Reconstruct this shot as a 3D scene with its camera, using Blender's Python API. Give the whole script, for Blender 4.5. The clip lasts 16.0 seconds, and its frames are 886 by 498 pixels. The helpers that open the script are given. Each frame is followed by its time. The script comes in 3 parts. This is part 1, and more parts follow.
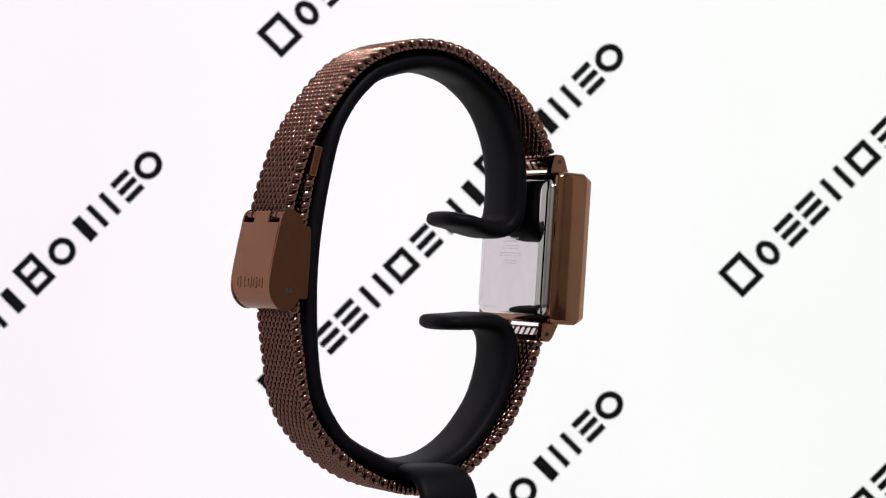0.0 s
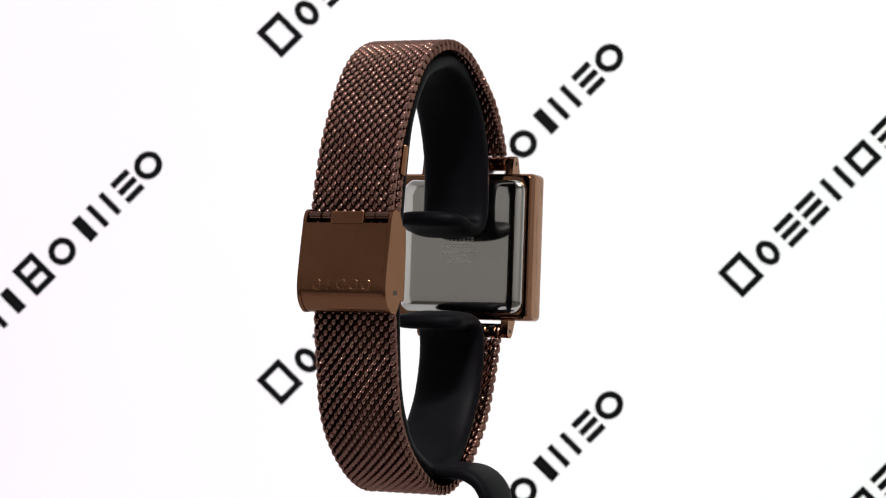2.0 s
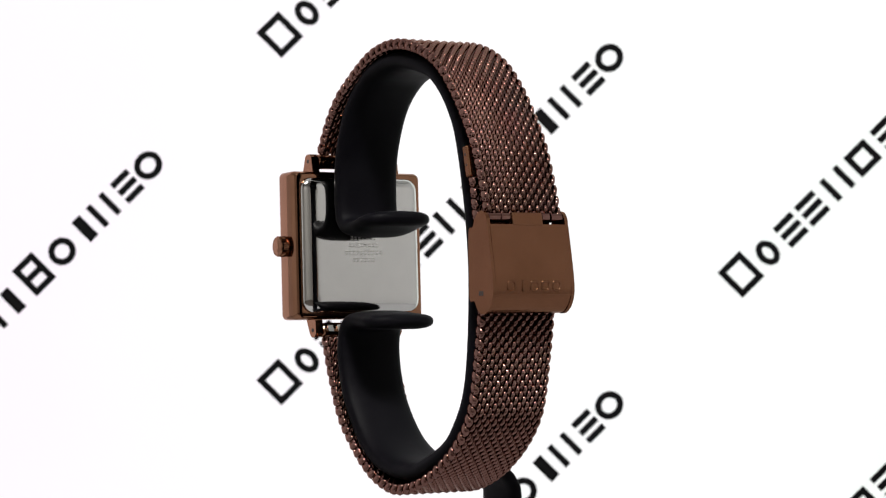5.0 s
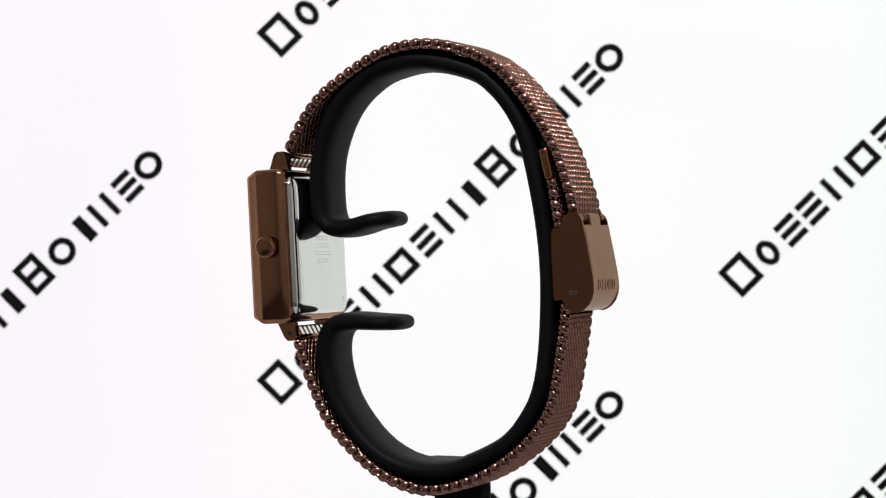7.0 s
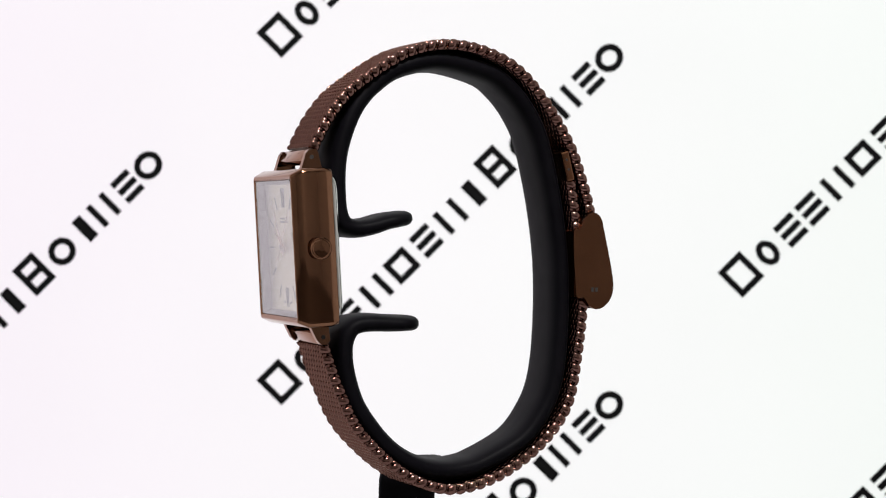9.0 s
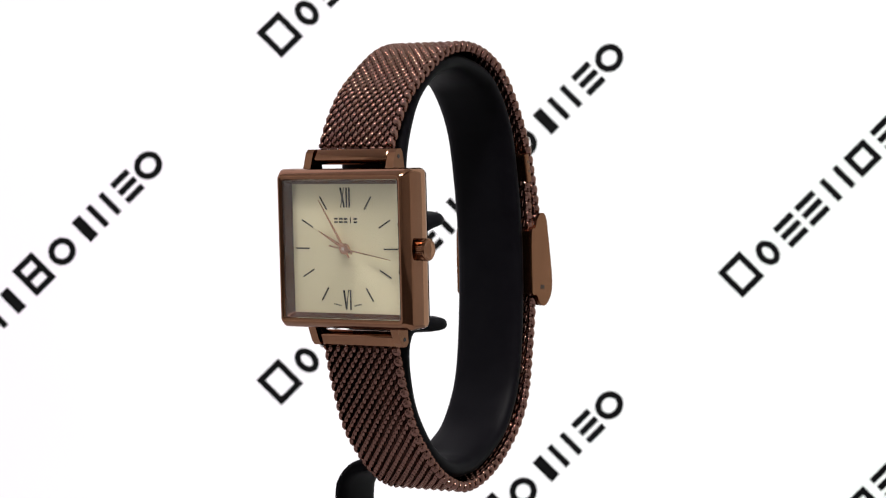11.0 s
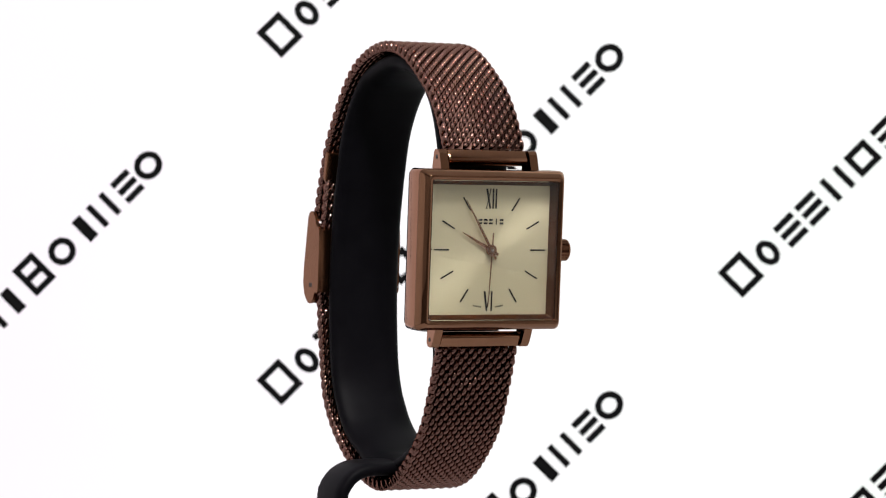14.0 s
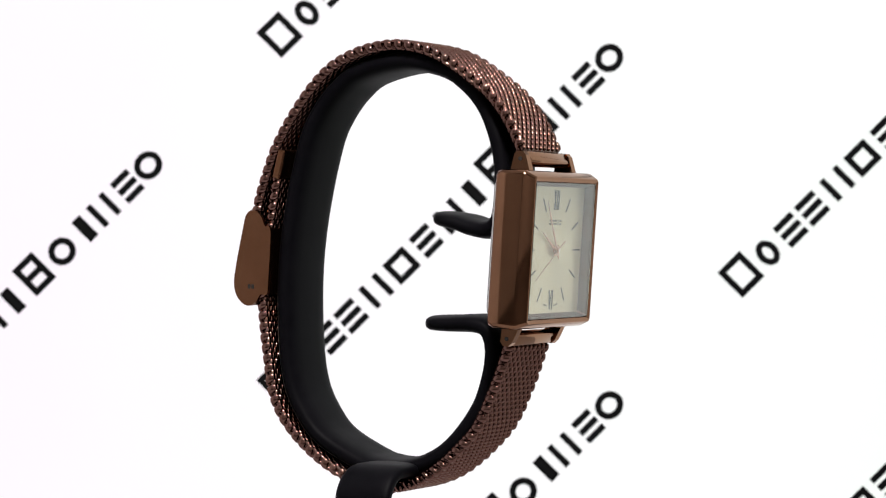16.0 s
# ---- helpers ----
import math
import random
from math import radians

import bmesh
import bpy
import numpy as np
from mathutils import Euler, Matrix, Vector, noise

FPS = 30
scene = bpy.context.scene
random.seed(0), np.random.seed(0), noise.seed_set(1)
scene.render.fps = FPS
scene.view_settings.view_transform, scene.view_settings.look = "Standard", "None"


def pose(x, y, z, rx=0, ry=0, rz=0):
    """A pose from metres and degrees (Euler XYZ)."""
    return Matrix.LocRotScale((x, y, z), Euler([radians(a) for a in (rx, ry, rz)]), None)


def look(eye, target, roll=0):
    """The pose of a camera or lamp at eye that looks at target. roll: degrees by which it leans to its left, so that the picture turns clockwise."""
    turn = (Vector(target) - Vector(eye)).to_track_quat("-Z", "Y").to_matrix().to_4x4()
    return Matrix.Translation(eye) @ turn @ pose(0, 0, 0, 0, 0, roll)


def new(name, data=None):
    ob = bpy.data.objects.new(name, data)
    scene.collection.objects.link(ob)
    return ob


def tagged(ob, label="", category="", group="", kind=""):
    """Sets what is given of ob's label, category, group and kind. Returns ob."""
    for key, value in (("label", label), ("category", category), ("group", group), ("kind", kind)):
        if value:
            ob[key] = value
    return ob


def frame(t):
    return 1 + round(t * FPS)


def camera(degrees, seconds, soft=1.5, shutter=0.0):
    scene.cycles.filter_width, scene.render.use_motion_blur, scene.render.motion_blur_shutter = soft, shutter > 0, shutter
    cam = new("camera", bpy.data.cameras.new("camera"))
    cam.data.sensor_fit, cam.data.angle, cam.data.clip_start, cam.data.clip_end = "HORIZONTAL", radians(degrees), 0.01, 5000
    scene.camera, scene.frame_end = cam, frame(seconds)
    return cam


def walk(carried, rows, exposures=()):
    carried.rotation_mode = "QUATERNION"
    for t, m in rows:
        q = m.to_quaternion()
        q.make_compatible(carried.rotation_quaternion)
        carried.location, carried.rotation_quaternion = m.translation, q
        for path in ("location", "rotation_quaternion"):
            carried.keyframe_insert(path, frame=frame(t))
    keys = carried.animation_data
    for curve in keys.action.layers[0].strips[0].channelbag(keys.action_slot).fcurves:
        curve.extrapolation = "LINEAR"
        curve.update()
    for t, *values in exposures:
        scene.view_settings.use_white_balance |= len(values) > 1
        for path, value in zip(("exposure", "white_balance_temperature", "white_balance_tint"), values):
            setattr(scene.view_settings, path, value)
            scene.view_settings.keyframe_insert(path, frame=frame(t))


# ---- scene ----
H = 0.16                       # height of the watch's middle over the table
AXIS = (-0.00372, 0.0, H + 0.0002)
REACH = 0.4545                 # from the eye to the turntable's axis
LEAN = pose(0, 0, 0, 0.56, 0.475, 0)
cam = camera(19.815, 16.0, soft=1.15)
cam.data.dof.use_dof = True
cam.data.dof.focus_distance, cam.data.dof.aperture_fstop = 0.434, 75.0
EYE = look((0, -REACH, H), (0, 0, H + 0.00071))
walk(cam, [(0, EYE), (16, EYE)],
     [(0, -0.09), (1.5, -0.02), (2.5, -0.04), (3.3, -0.19), (4.2, 0.0), (6.3, -0.02), (7.5, -0.15), (8.5, -0.19), (9.2, -0.07), (11.3, 0.03), (12.5, -0.2),
      (13.5, -0.03), (14.5, 0.02), (16, -0.01)])

# the turntable's angle in degrees, second by second
TURN = [(0, -242.2), (0.5, -232.3), (1, -222.8), (1.5, -213.7), (2, -204.7), (2.5, -195.3), (3, -185.6), (3.5, -176.0),
        (4.2, -162.5), (5.25, -142.4), (6.3, -122.3), (7, -109.2), (7.5, -99.3), (8, -89.6), (8.5, -80.4), (9.2, -67.7),
        (10.25, -47.2), (11.3, -26.7), (12, -13.8), (12.5, -3.8), (13, 6.6), (13.5, 16.1), (14, 24.9), (14.5, 33.7),
        (15, 42.7), (15.5, 52.1), (16, 61.6)]

# ---- light ----
world = bpy.data.worlds.new("room_light")
scene.world = world
world.use_nodes = True
world.node_tree.nodes["Background"].inputs[0].default_value = (0.9, 0.93, 1.0, 1)
world.node_tree.nodes["Background"].inputs[1].default_value = 0.04


def area_lamp(name, eye, target, sx, sy, watts, colour=(1, 1, 1)):
    data = bpy.data.lights.new(name, "AREA")
    data.shape, data.size, data.size_y, data.energy, data.color = "RECTANGLE", sx, sy, watts, colour
    ob = new(name, data)
    ob.matrix_world = look(eye, target)
    return ob


area_lamp("ceiling_lamp", (0.02, -0.29, 0.57), (0, 0, H), 0.06, 0.03, 2.7, (1, 0.98, 0.96))
# Unseen fill, added to brighten the grey room that the metal mirrors.
area_lamp("room_fill", (0.1, -1.08, 1.5), (0.1, -1.08, 0), 0.6, 0.3, 27.0, (1, 0.97, 0.93))


# ---- materials ----
def node_material(name):
    m = bpy.data.materials.new(name)
    m.use_nodes = True
    nt = m.node_tree
    return m, nt, nt.nodes["Principled BSDF"]


def noise_tex(nt, scale, detail=4.0, rough=0.6, stretch=(1, 1, 1), coord="Object"):
    tc = nt.nodes.new("ShaderNodeTexCoord")
    mp = nt.nodes.new("ShaderNodeMapping")
    mp.inputs["Scale"].default_value = stretch
    n = nt.nodes.new("ShaderNodeTexNoise")
    n.inputs["Scale"].default_value, n.inputs["Detail"].default_value, n.inputs["Roughness"].default_value = scale, detail, rough
    nt.links.new(tc.outputs[coord], mp.inputs[0])
    nt.links.new(mp.outputs[0], n.inputs["Vector"])
    return n


def ramp(nt, src, stops):
    r = nt.nodes.new("ShaderNodeValToRGB")
    for k, (p, c) in enumerate(stops):
        e = r.color_ramp.elements[k] if k < 2 else r.color_ramp.elements.new(p)
        e.position, e.color = p, (*c, 1) if len(c) == 3 else c
    nt.links.new(src, r.inputs[0])
    return r


def value_map(nt, src, lo, hi):
    r = nt.nodes.new("ShaderNodeMapRange")
    r.inputs["To Min"].default_value, r.inputs["To Max"].default_value = lo, hi
    nt.links.new(src, r.inputs["Value"])
    return r.outputs[0]


def bump(nt, bsdf, src, strength, distance):
    b = nt.nodes.new("ShaderNodeBump")
    b.inputs["Strength"].default_value, b.inputs["Distance"].default_value = strength, distance
    nt.links.new(src, b.inputs["Height"])
    nt.links.new(b.outputs[0], bsdf.inputs["Normal"])


def metal(name, dark, light, rough, brushed=None, wear=0.06, edge=(1, 1, 1)):
    m, nt, b = node_material(name)
    big = noise_tex(nt, 160, 3)
    c = ramp(nt, big.outputs["Fac"], [(0.3, dark), (0.7, light)])
    nt.links.new(c.outputs[0], b.inputs["Base Color"])
    b.inputs["Metallic"].default_value = 1.0
    b.inputs["Specular Tint"].default_value = (*edge, 1)
    fine = noise_tex(nt, 900, 5, 0.7, brushed or (1, 1, 1))
    nt.links.new(value_map(nt, fine.outputs["Fac"], rough - wear, rough + wear), b.inputs["Roughness"])
    if brushed:
        bump(nt, b, fine.outputs["Fac"], 0.05, 0.00003)
    return m


COAT = (0.62, 0.50, 0.44)      # how the brown coating reflects at a glancing angle
ROSE = metal("rose_gold_polished", (0.245, 0.122, 0.072), (0.275, 0.138, 0.082), 0.07, None, 0.03, (0.86, 0.80, 0.77))
ROSE_BRUSHED = metal("rose_gold_brushed", (0.180, 0.082, 0.044), (0.205, 0.094, 0.052), 0.25, (1, 1, 0.05), 0.04, (0.76, 0.69, 0.64))
MESH_METAL = metal("rose_gold_wire", (0.175, 0.094, 0.079), (0.205, 0.110, 0.093), 0.065, None, 0.02, COAT)
# Darker copy of the wire brown: shade between the links, put into colour.
GAP_SHADE = metal("gap_shade_brown", (0.095, 0.050, 0.041), (0.12, 0.063, 0.052), 0.5, None, 0.06, COAT)
STEEL = metal("polished_steel", (0.60, 0.595, 0.575), (0.64, 0.635, 0.615), 0.06, None, 0.03)
ETCHED_STEEL = metal("etched_steel", (0.60, 0.595, 0.57), (0.64, 0.635, 0.61), 0.32)
HAND_METAL = metal("rose_gold_hand", (0.46, 0.25, 0.165), (0.50, 0.275, 0.18), 0.22)


def plastic(name, colour, rough, grain=0.04, gloss=0.5):
    m, nt, b = node_material(name)
    b.inputs["Specular IOR Level"].default_value = gloss
    n = noise_tex(nt, 220, 5)
    hi = tuple(min(0.85, x * 1.25 + 0.001) for x in colour)
    c = ramp(nt, n.outputs["Fac"], [(0.3, colour), (0.75, hi)])
    nt.links.new(c.outputs[0], b.inputs["Base Color"])
    nt.links.new(value_map(nt, n.outputs["Fac"], rough - 0.06, rough + 0.1), b.inputs["Roughness"])
    f = noise_tex(nt, 2600, 4)
    bump(nt, b, f.outputs["Fac"], grain, 0.0001)
    return m


BLACK = plastic("black_satin_plastic", (0.0018, 0.0016, 0.0026), 0.52, 0.04, 0.045)
INK = plastic("black_ink", (0.004, 0.004, 0.0045), 0.6, 0.0, 0.08)
# Near-black that paints the shade inside small holes.
HOLE_SHADE = plastic("recess_shade", (0.01, 0.006, 0.004), 0.6, 0.0)
WHITE = plastic("white_board", (0.56, 0.56, 0.56), 0.7)
GREY = plastic("grey_room_wall", (0.42, 0.41, 0.40), 0.8)
FLANGE = metal("dark_brown_flange", (0.080, 0.040, 0.028), (0.095, 0.047, 0.034), 0.32, None, 0.05, (0.5, 0.36, 0.3))
ADDED_DESK = plastic("added_dark_desk", (0.030, 0.022, 0.017), 0.5)
BOARD = plastic("pale_grey_board", (0.28, 0.28, 0.29), 0.6)


def dial_material():
    """Champagne sunburst: fine grain that runs out from the middle."""
    m, nt, b = node_material("champagne_sunray_dial")
    tc = nt.nodes.new("ShaderNodeTexCoord")
    sep = nt.nodes.new("ShaderNodeSeparateXYZ")
    nt.links.new(tc.outputs["Object"], sep.inputs[0])
    at = nt.nodes.new("ShaderNodeMath")
    at.operation = "ARCTAN2"
    nt.links.new(sep.outputs["X"], at.inputs[0])
    nt.links.new(sep.outputs["Z"], at.inputs[1])
    n = nt.nodes.new("ShaderNodeTexNoise")
    n.noise_dimensions = "1D"
    n.inputs["Scale"].default_value, n.inputs["Detail"].default_value = 60, 3
    nt.links.new(at.outputs[0], n.inputs["W"])
    c = ramp(nt, n.outputs["Fac"], [(0.2, (0.545, 0.50, 0.335)), (0.8, (0.59, 0.54, 0.37))])
    nt.links.new(c.outputs[0], b.inputs["Base Color"])
    b.inputs["Metallic"].default_value = 0.75
    b.inputs["Roughness"].default_value = 0.36
    b.inputs["Anisotropic"].default_value = 0.7
    tg = nt.nodes.new("ShaderNodeTangent")
    tg.direction_type, tg.axis = "RADIAL", "Y"
    nt.links.new(tg.outputs[0], b.inputs["Tangent"])
    return m


DIAL = dial_material()


def glass_material():
    m, nt, b = node_material("mineral_glass")
    b.inputs["Base Color"].default_value = (1, 1, 1, 1)
    b.inputs["Transmission Weight"].default_value = 1.0
    b.inputs["Roughness"].default_value = 0.0
    b.inputs["IOR"].default_value = 1.52
    return m


GLASS = glass_material()


def backdrop_material():
    """A white film given its own glow, a little pink towards one end and greenish towards the other."""
    m, nt, b = node_material("glowing_white_film")
    tc = nt.nodes.new("ShaderNodeTexCoord")
    sep = nt.nodes.new("ShaderNodeSeparateXYZ")
    nt.links.new(tc.outputs["Object"], sep.inputs[0])
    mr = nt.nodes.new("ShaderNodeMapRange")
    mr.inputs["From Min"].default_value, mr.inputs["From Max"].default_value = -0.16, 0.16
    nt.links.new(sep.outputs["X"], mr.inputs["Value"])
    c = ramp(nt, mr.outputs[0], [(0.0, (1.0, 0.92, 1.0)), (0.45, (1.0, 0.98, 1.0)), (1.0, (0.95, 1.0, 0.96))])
    n = noise_tex(nt, 5, 3)
    mul = nt.nodes.new("ShaderNodeMath")
    mul.operation = "MULTIPLY"
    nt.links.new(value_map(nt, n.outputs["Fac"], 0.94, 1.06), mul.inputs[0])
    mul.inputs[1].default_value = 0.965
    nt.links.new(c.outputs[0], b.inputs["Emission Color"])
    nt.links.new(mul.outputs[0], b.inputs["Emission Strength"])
    b.inputs["Base Color"].default_value = (0.06, 0.06, 0.06, 1)
    b.inputs["Roughness"].default_value = 0.6
    return m


FILM = backdrop_material()

MM = 0.001


# ---- mesh helpers ----
def link(name, mesh, material, parent=None, label="", smooth=True):
    mesh.materials.append(material)
    if smooth:
        mesh.polygons.foreach_set("use_smooth", [True] * len(mesh.polygons))
    ob = new(name, mesh)
    if parent is not None:
        ob.parent = parent
    if label:
        tagged(ob, label)
    return ob


def part(name, bm, material, parent=None, label="", smooth=False):
    """One mesh object, measured in millimetres, under a thing or a part."""
    bmesh.ops.recalc_face_normals(bm, faces=bm.faces)
    bm.transform(Matrix.Scale(MM, 4))
    mesh = bpy.data.meshes.new(name)
    bm.to_mesh(mesh)
    bm.free()
    return link(name, mesh, material, parent, label, smooth)


def raw_part(name, verts, faces, material, parent, label=""):
    mesh = bpy.data.meshes.new(name)
    mesh.from_pydata([tuple(v) for v in np.asarray(verts) * MM], [], faces)
    mesh.update()
    return link(name, mesh, material, parent, label)


def round_edges(bm, width, segments=2, sharp=30):
    edges = [e for e in bm.edges if len(e.link_faces) == 2 and e.calc_face_angle() > radians(sharp)]
    bmesh.ops.bevel(bm, geom=edges, offset=width, segments=segments, profile=0.5, affect="EDGES", clamp_overlap=True)


def box(bm, x0, x1, y0, y1, z0, z1, m=None):
    r = bmesh.ops.create_cube(bm, size=1, matrix=Matrix.LocRotScale(((x0 + x1) / 2, (y0 + y1) / 2, (z0 + z1) / 2), None, (x1 - x0, y1 - y0, z1 - z0)))
    if m is not None:
        bmesh.ops.transform(bm, matrix=m, verts=r["verts"])
    return r["verts"]


def rounded_square(half, radius, steps=5, half_z=None):
    """The outline of a square with rounded corners, in x and z."""
    hz = half_z or half
    pts = []
    for sx, sz, a0 in ((1, 1, 0), (-1, 1, 90), (-1, -1, 180), (1, -1, 270)):
        for k in range(steps + 1):
            a = radians(a0 + 90 * k / steps)
            pts.append((sx * (half - radius) + radius * math.cos(a), sz * (hz - radius) + radius * math.sin(a)))
    return pts


def lofted(bm, rings, close=True, cap=(True, True)):
    """Skins closed rings of points, all with the same count."""
    vs = [[bm.verts.new(p) for p in r] for r in rings]
    n = len(vs[0])
    for a, b in zip(vs, vs[1:]):
        for k in range(n):
            bm.faces.new((a[k], a[(k + 1) % n], b[(k + 1) % n], b[k]))
    if cap[0]:
        bm.faces.new(vs[0])
    if cap[1]:
        bm.faces.new(vs[-1])
    return vs


def prism(bm, outline, x0, x1):
    """A plate with an outline in y and z, from x0 to x1."""
    lofted(bm, [[(x, y, z) for y, z in outline] for x in (x0, x1)])


def disc(bm, r, y0, y1, n=32, m=None):
    ring = [(r * math.cos(2 * math.pi * k / n), r * math.sin(2 * math.pi * k / n)) for k in range(n)]
    vs = lofted(bm, [[(x, y, z) for x, z in ring] for y in (y0, y1)])
    if m is not None:
        bmesh.ops.transform(bm, matrix=m, verts=[v for r_ in vs for v in r_])


def spline(points, step):
    """A smooth line through points in y and z, as places and outward normals at even steps."""
    p = np.array(points, float)
    p = np.vstack([2 * p[0] - p[1], p, 2 * p[-1] - p[-2]])
    fine = []
    for k in range(1, len(p) - 2):
        for t in np.linspace(0, 1, 24, endpoint=False):
            a, b, c, d = p[k - 1], p[k], p[k + 1], p[k + 2]
            fine.append(0.5 * (2 * b + (c - a) * t + (2 * a - 5 * b + 4 * c - d) * t * t + (3 * b - a - 3 * c + d) * t ** 3))
    fine.append(p[-2])
    fine = np.array(fine)
    length = np.concatenate([[0], np.cumsum(np.linalg.norm(np.diff(fine, axis=0), axis=1))])
    n = max(2, int(round(length[-1] / step)) + 1)
    at = np.linspace(0, length[-1], n)
    q = np.stack([np.interp(at, length, fine[:, i]) for i in (0, 1)], 1)
    t = np.gradient(q, axis=0)
    t /= np.linalg.norm(t, axis=1)[:, None]
    return at, q, np.stack([-t[:, 1], t[:, 0]], 1)


def drift(y):
    """The strap and the stand run a little askew of the case."""
    return 1.1 - 0.008 * (y + 26) - 0.00055 * (y + 26) ** 2


# ---- the setting ----
def plate(name, x0, x1, y0, y1, z0, z1, material, label, category):
    bm = bmesh.new()
    box(bm, x0, x1, y0, y1, z0, z1)
    mesh = bpy.data.meshes.new(name)
    bm.to_mesh(mesh)
    bm.free()
    ob = link(name, mesh, material, None, "", False)
    return tagged(ob, label, category, kind="structure")


BACK = 0.25
# Unseen desk, added so the dial and strap mirror something dark below.
plate("desk", -0.9, 0.9, -1.6, 0.34, -0.034, -0.004, ADDED_DESK, "unseen dark brown desk top added under the photo booth to darken reflections", "desk")
plate("table", -0.52, 0.52, -0.22, 0.30, -0.004, 0.0, BOARD, "pale grey matt board under the display stand", "table")
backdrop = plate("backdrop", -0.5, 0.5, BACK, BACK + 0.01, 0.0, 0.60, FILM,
                 "white backdrop given its own glow, printed with slanting rows of black marks", "backdrop")
plate("wall_left", -0.52, -0.50, -0.30, 0.30, 0.0, 0.62, WHITE, "plain white side wall of the photo booth", "wall")
plate("wall_right", 0.50, 0.52, -0.30, 0.30, 0.0, 0.62, WHITE, "plain white side wall of the photo booth", "wall")
plate("ceiling", -0.50, 0.50, -0.30, 0.25, 0.60, 0.62, WHITE, "plain white top of the photo booth", "ceiling")
plate("floor", -1.4, 1.4, -2.0, 0.5, -0.76, -0.74, GREY, "plain light grey floor of the room", "floor")
plate("wall_south", -1.4, 1.4, -2.02, -2.0, -0.74, 1.6, GREY, "plain light grey wall of the room", "wall")
plate("wall_north", -1.4, 1.4, 0.5, 0.52, -0.74, 1.6, GREY, "plain light grey wall of the room", "wall")
plate("wall_east", 1.4, 1.42, -2.0, 0.5, -0.74, 1.6, GREY, "plain light grey wall of the room", "wall")
plate("wall_west", -1.42, -1.4, -2.0, 0.5, -0.74, 1.6, GREY, "plain light grey wall of the room", "wall")
plate("ceiling_room", -1.4, 1.4, -2.0, 0.5, 1.6, 1.62, GREY, "plain light grey ceiling of the room", "ceiling")

# the printed rows: each mark is a plain ring, frame or set of bars: kind, start and end along the row
U = (REACH + BACK) / 4488.6
MARKS = [("frame", 0, 55, 1), ("ring", 69, 107, 0), ("lines", 124, 167, 0), ("lines", 177, 221, 0), ("bars", 240, 284, 0),
         ("frame", 300, 350, 0), ("lines", 366, 408, 0), ("bars", 425, 471, 0), ("bar", 496, 516, 0), ("cells", 541, 590, 1),
         ("ring", 604, 654, 0), ("bar", 676, 696, 0), ("bars", 712, 754, 0), ("lines", 772, 812, 0), ("ring", 818, 870, 0)]


def printed_row():
    """One row of plain black marks, flat on the backdrop; x runs along the row, z up from its top edge."""
    bm = bmesh.new()
    k = 11.5

    def quad(x0, x1, z0, z1):
        box(bm, x0, x1, -0.3, 0.3, -z1, -z0)

    def band(outer, inner):
        for y in (-0.3,):
            a = [bm.verts.new((x, y, z)) for x, z in outer]
            b = [bm.verts.new((x, y, z)) for x, z in inner]
            n = len(a)
            for i in range(n):
                bm.faces.new((a[i], a[(i + 1) % n], b[(i + 1) % n], b[i]))

    for kind, a, b, tall in MARKS:
        z0, z1 = (7, 70) if tall else (21, 69.5)
        if kind == "bar":
            quad(a, b, z0, z1)
        elif kind == "bars":
            quad(a, a + k, z0, z1), quad(b - k, b, z0, z1)
        elif kind == "lines":
            for e in (0, 0.5, 1):
                quad(a, b, z0 + (z1 - z0 - k) * e, z0 + (z1 - z0 - k) * e + k)
        elif kind in ("frame", "cells"):
            if kind == "cells":
                quad(a + k, b - k, (z0 + z1 - k) / 2, (z0 + z1 + k) / 2)
            quad(a, a + k, z0, z1), quad(b - k, b, z0, z1)
            quad(a + k, b - k, z0, z0 + k), quad(a + k, b - k, z1 - k, z1)
        else:
            cx, cz, rx, rz = (a + b) / 2, -(z0 + z1) / 2, (b - a) / 2, (z1 - z0) / 2
            ring = [(math.cos(2 * math.pi * i / 28), math.sin(2 * math.pi * i / 28)) for i in range(28)]
            band([(cx + rx * x, cz + rz * z) for x, z in ring], [(cx + (rx - k) * x, cz + (rz - k) * z) for x, z in ring])
    bm.transform(Matrix.Scale(U, 4))
    mesh = bpy.data.meshes.new("printed_row")
    bm.to_mesh(mesh)
    bm.free()
    mesh.materials.append(INK)
    return mesh


row_mesh = printed_row()
for i in range(-5, 6):
    for j in range(-4, 6):
        px, py = 449 + 815 * i, 668 - 190 * i + 614 * j
        x, z = (px - 784) * U, H + 0.00071 * (REACH + BACK) / REACH - (py - 441) * U
        if -0.42 < x < 0.27 and 0.02 < z < 0.48:
            ob = new("printed_row", row_mesh)
            ob.parent = backdrop
            ob.matrix_basis = pose(x, BACK - 0.0008, z, 0, -45, 0)


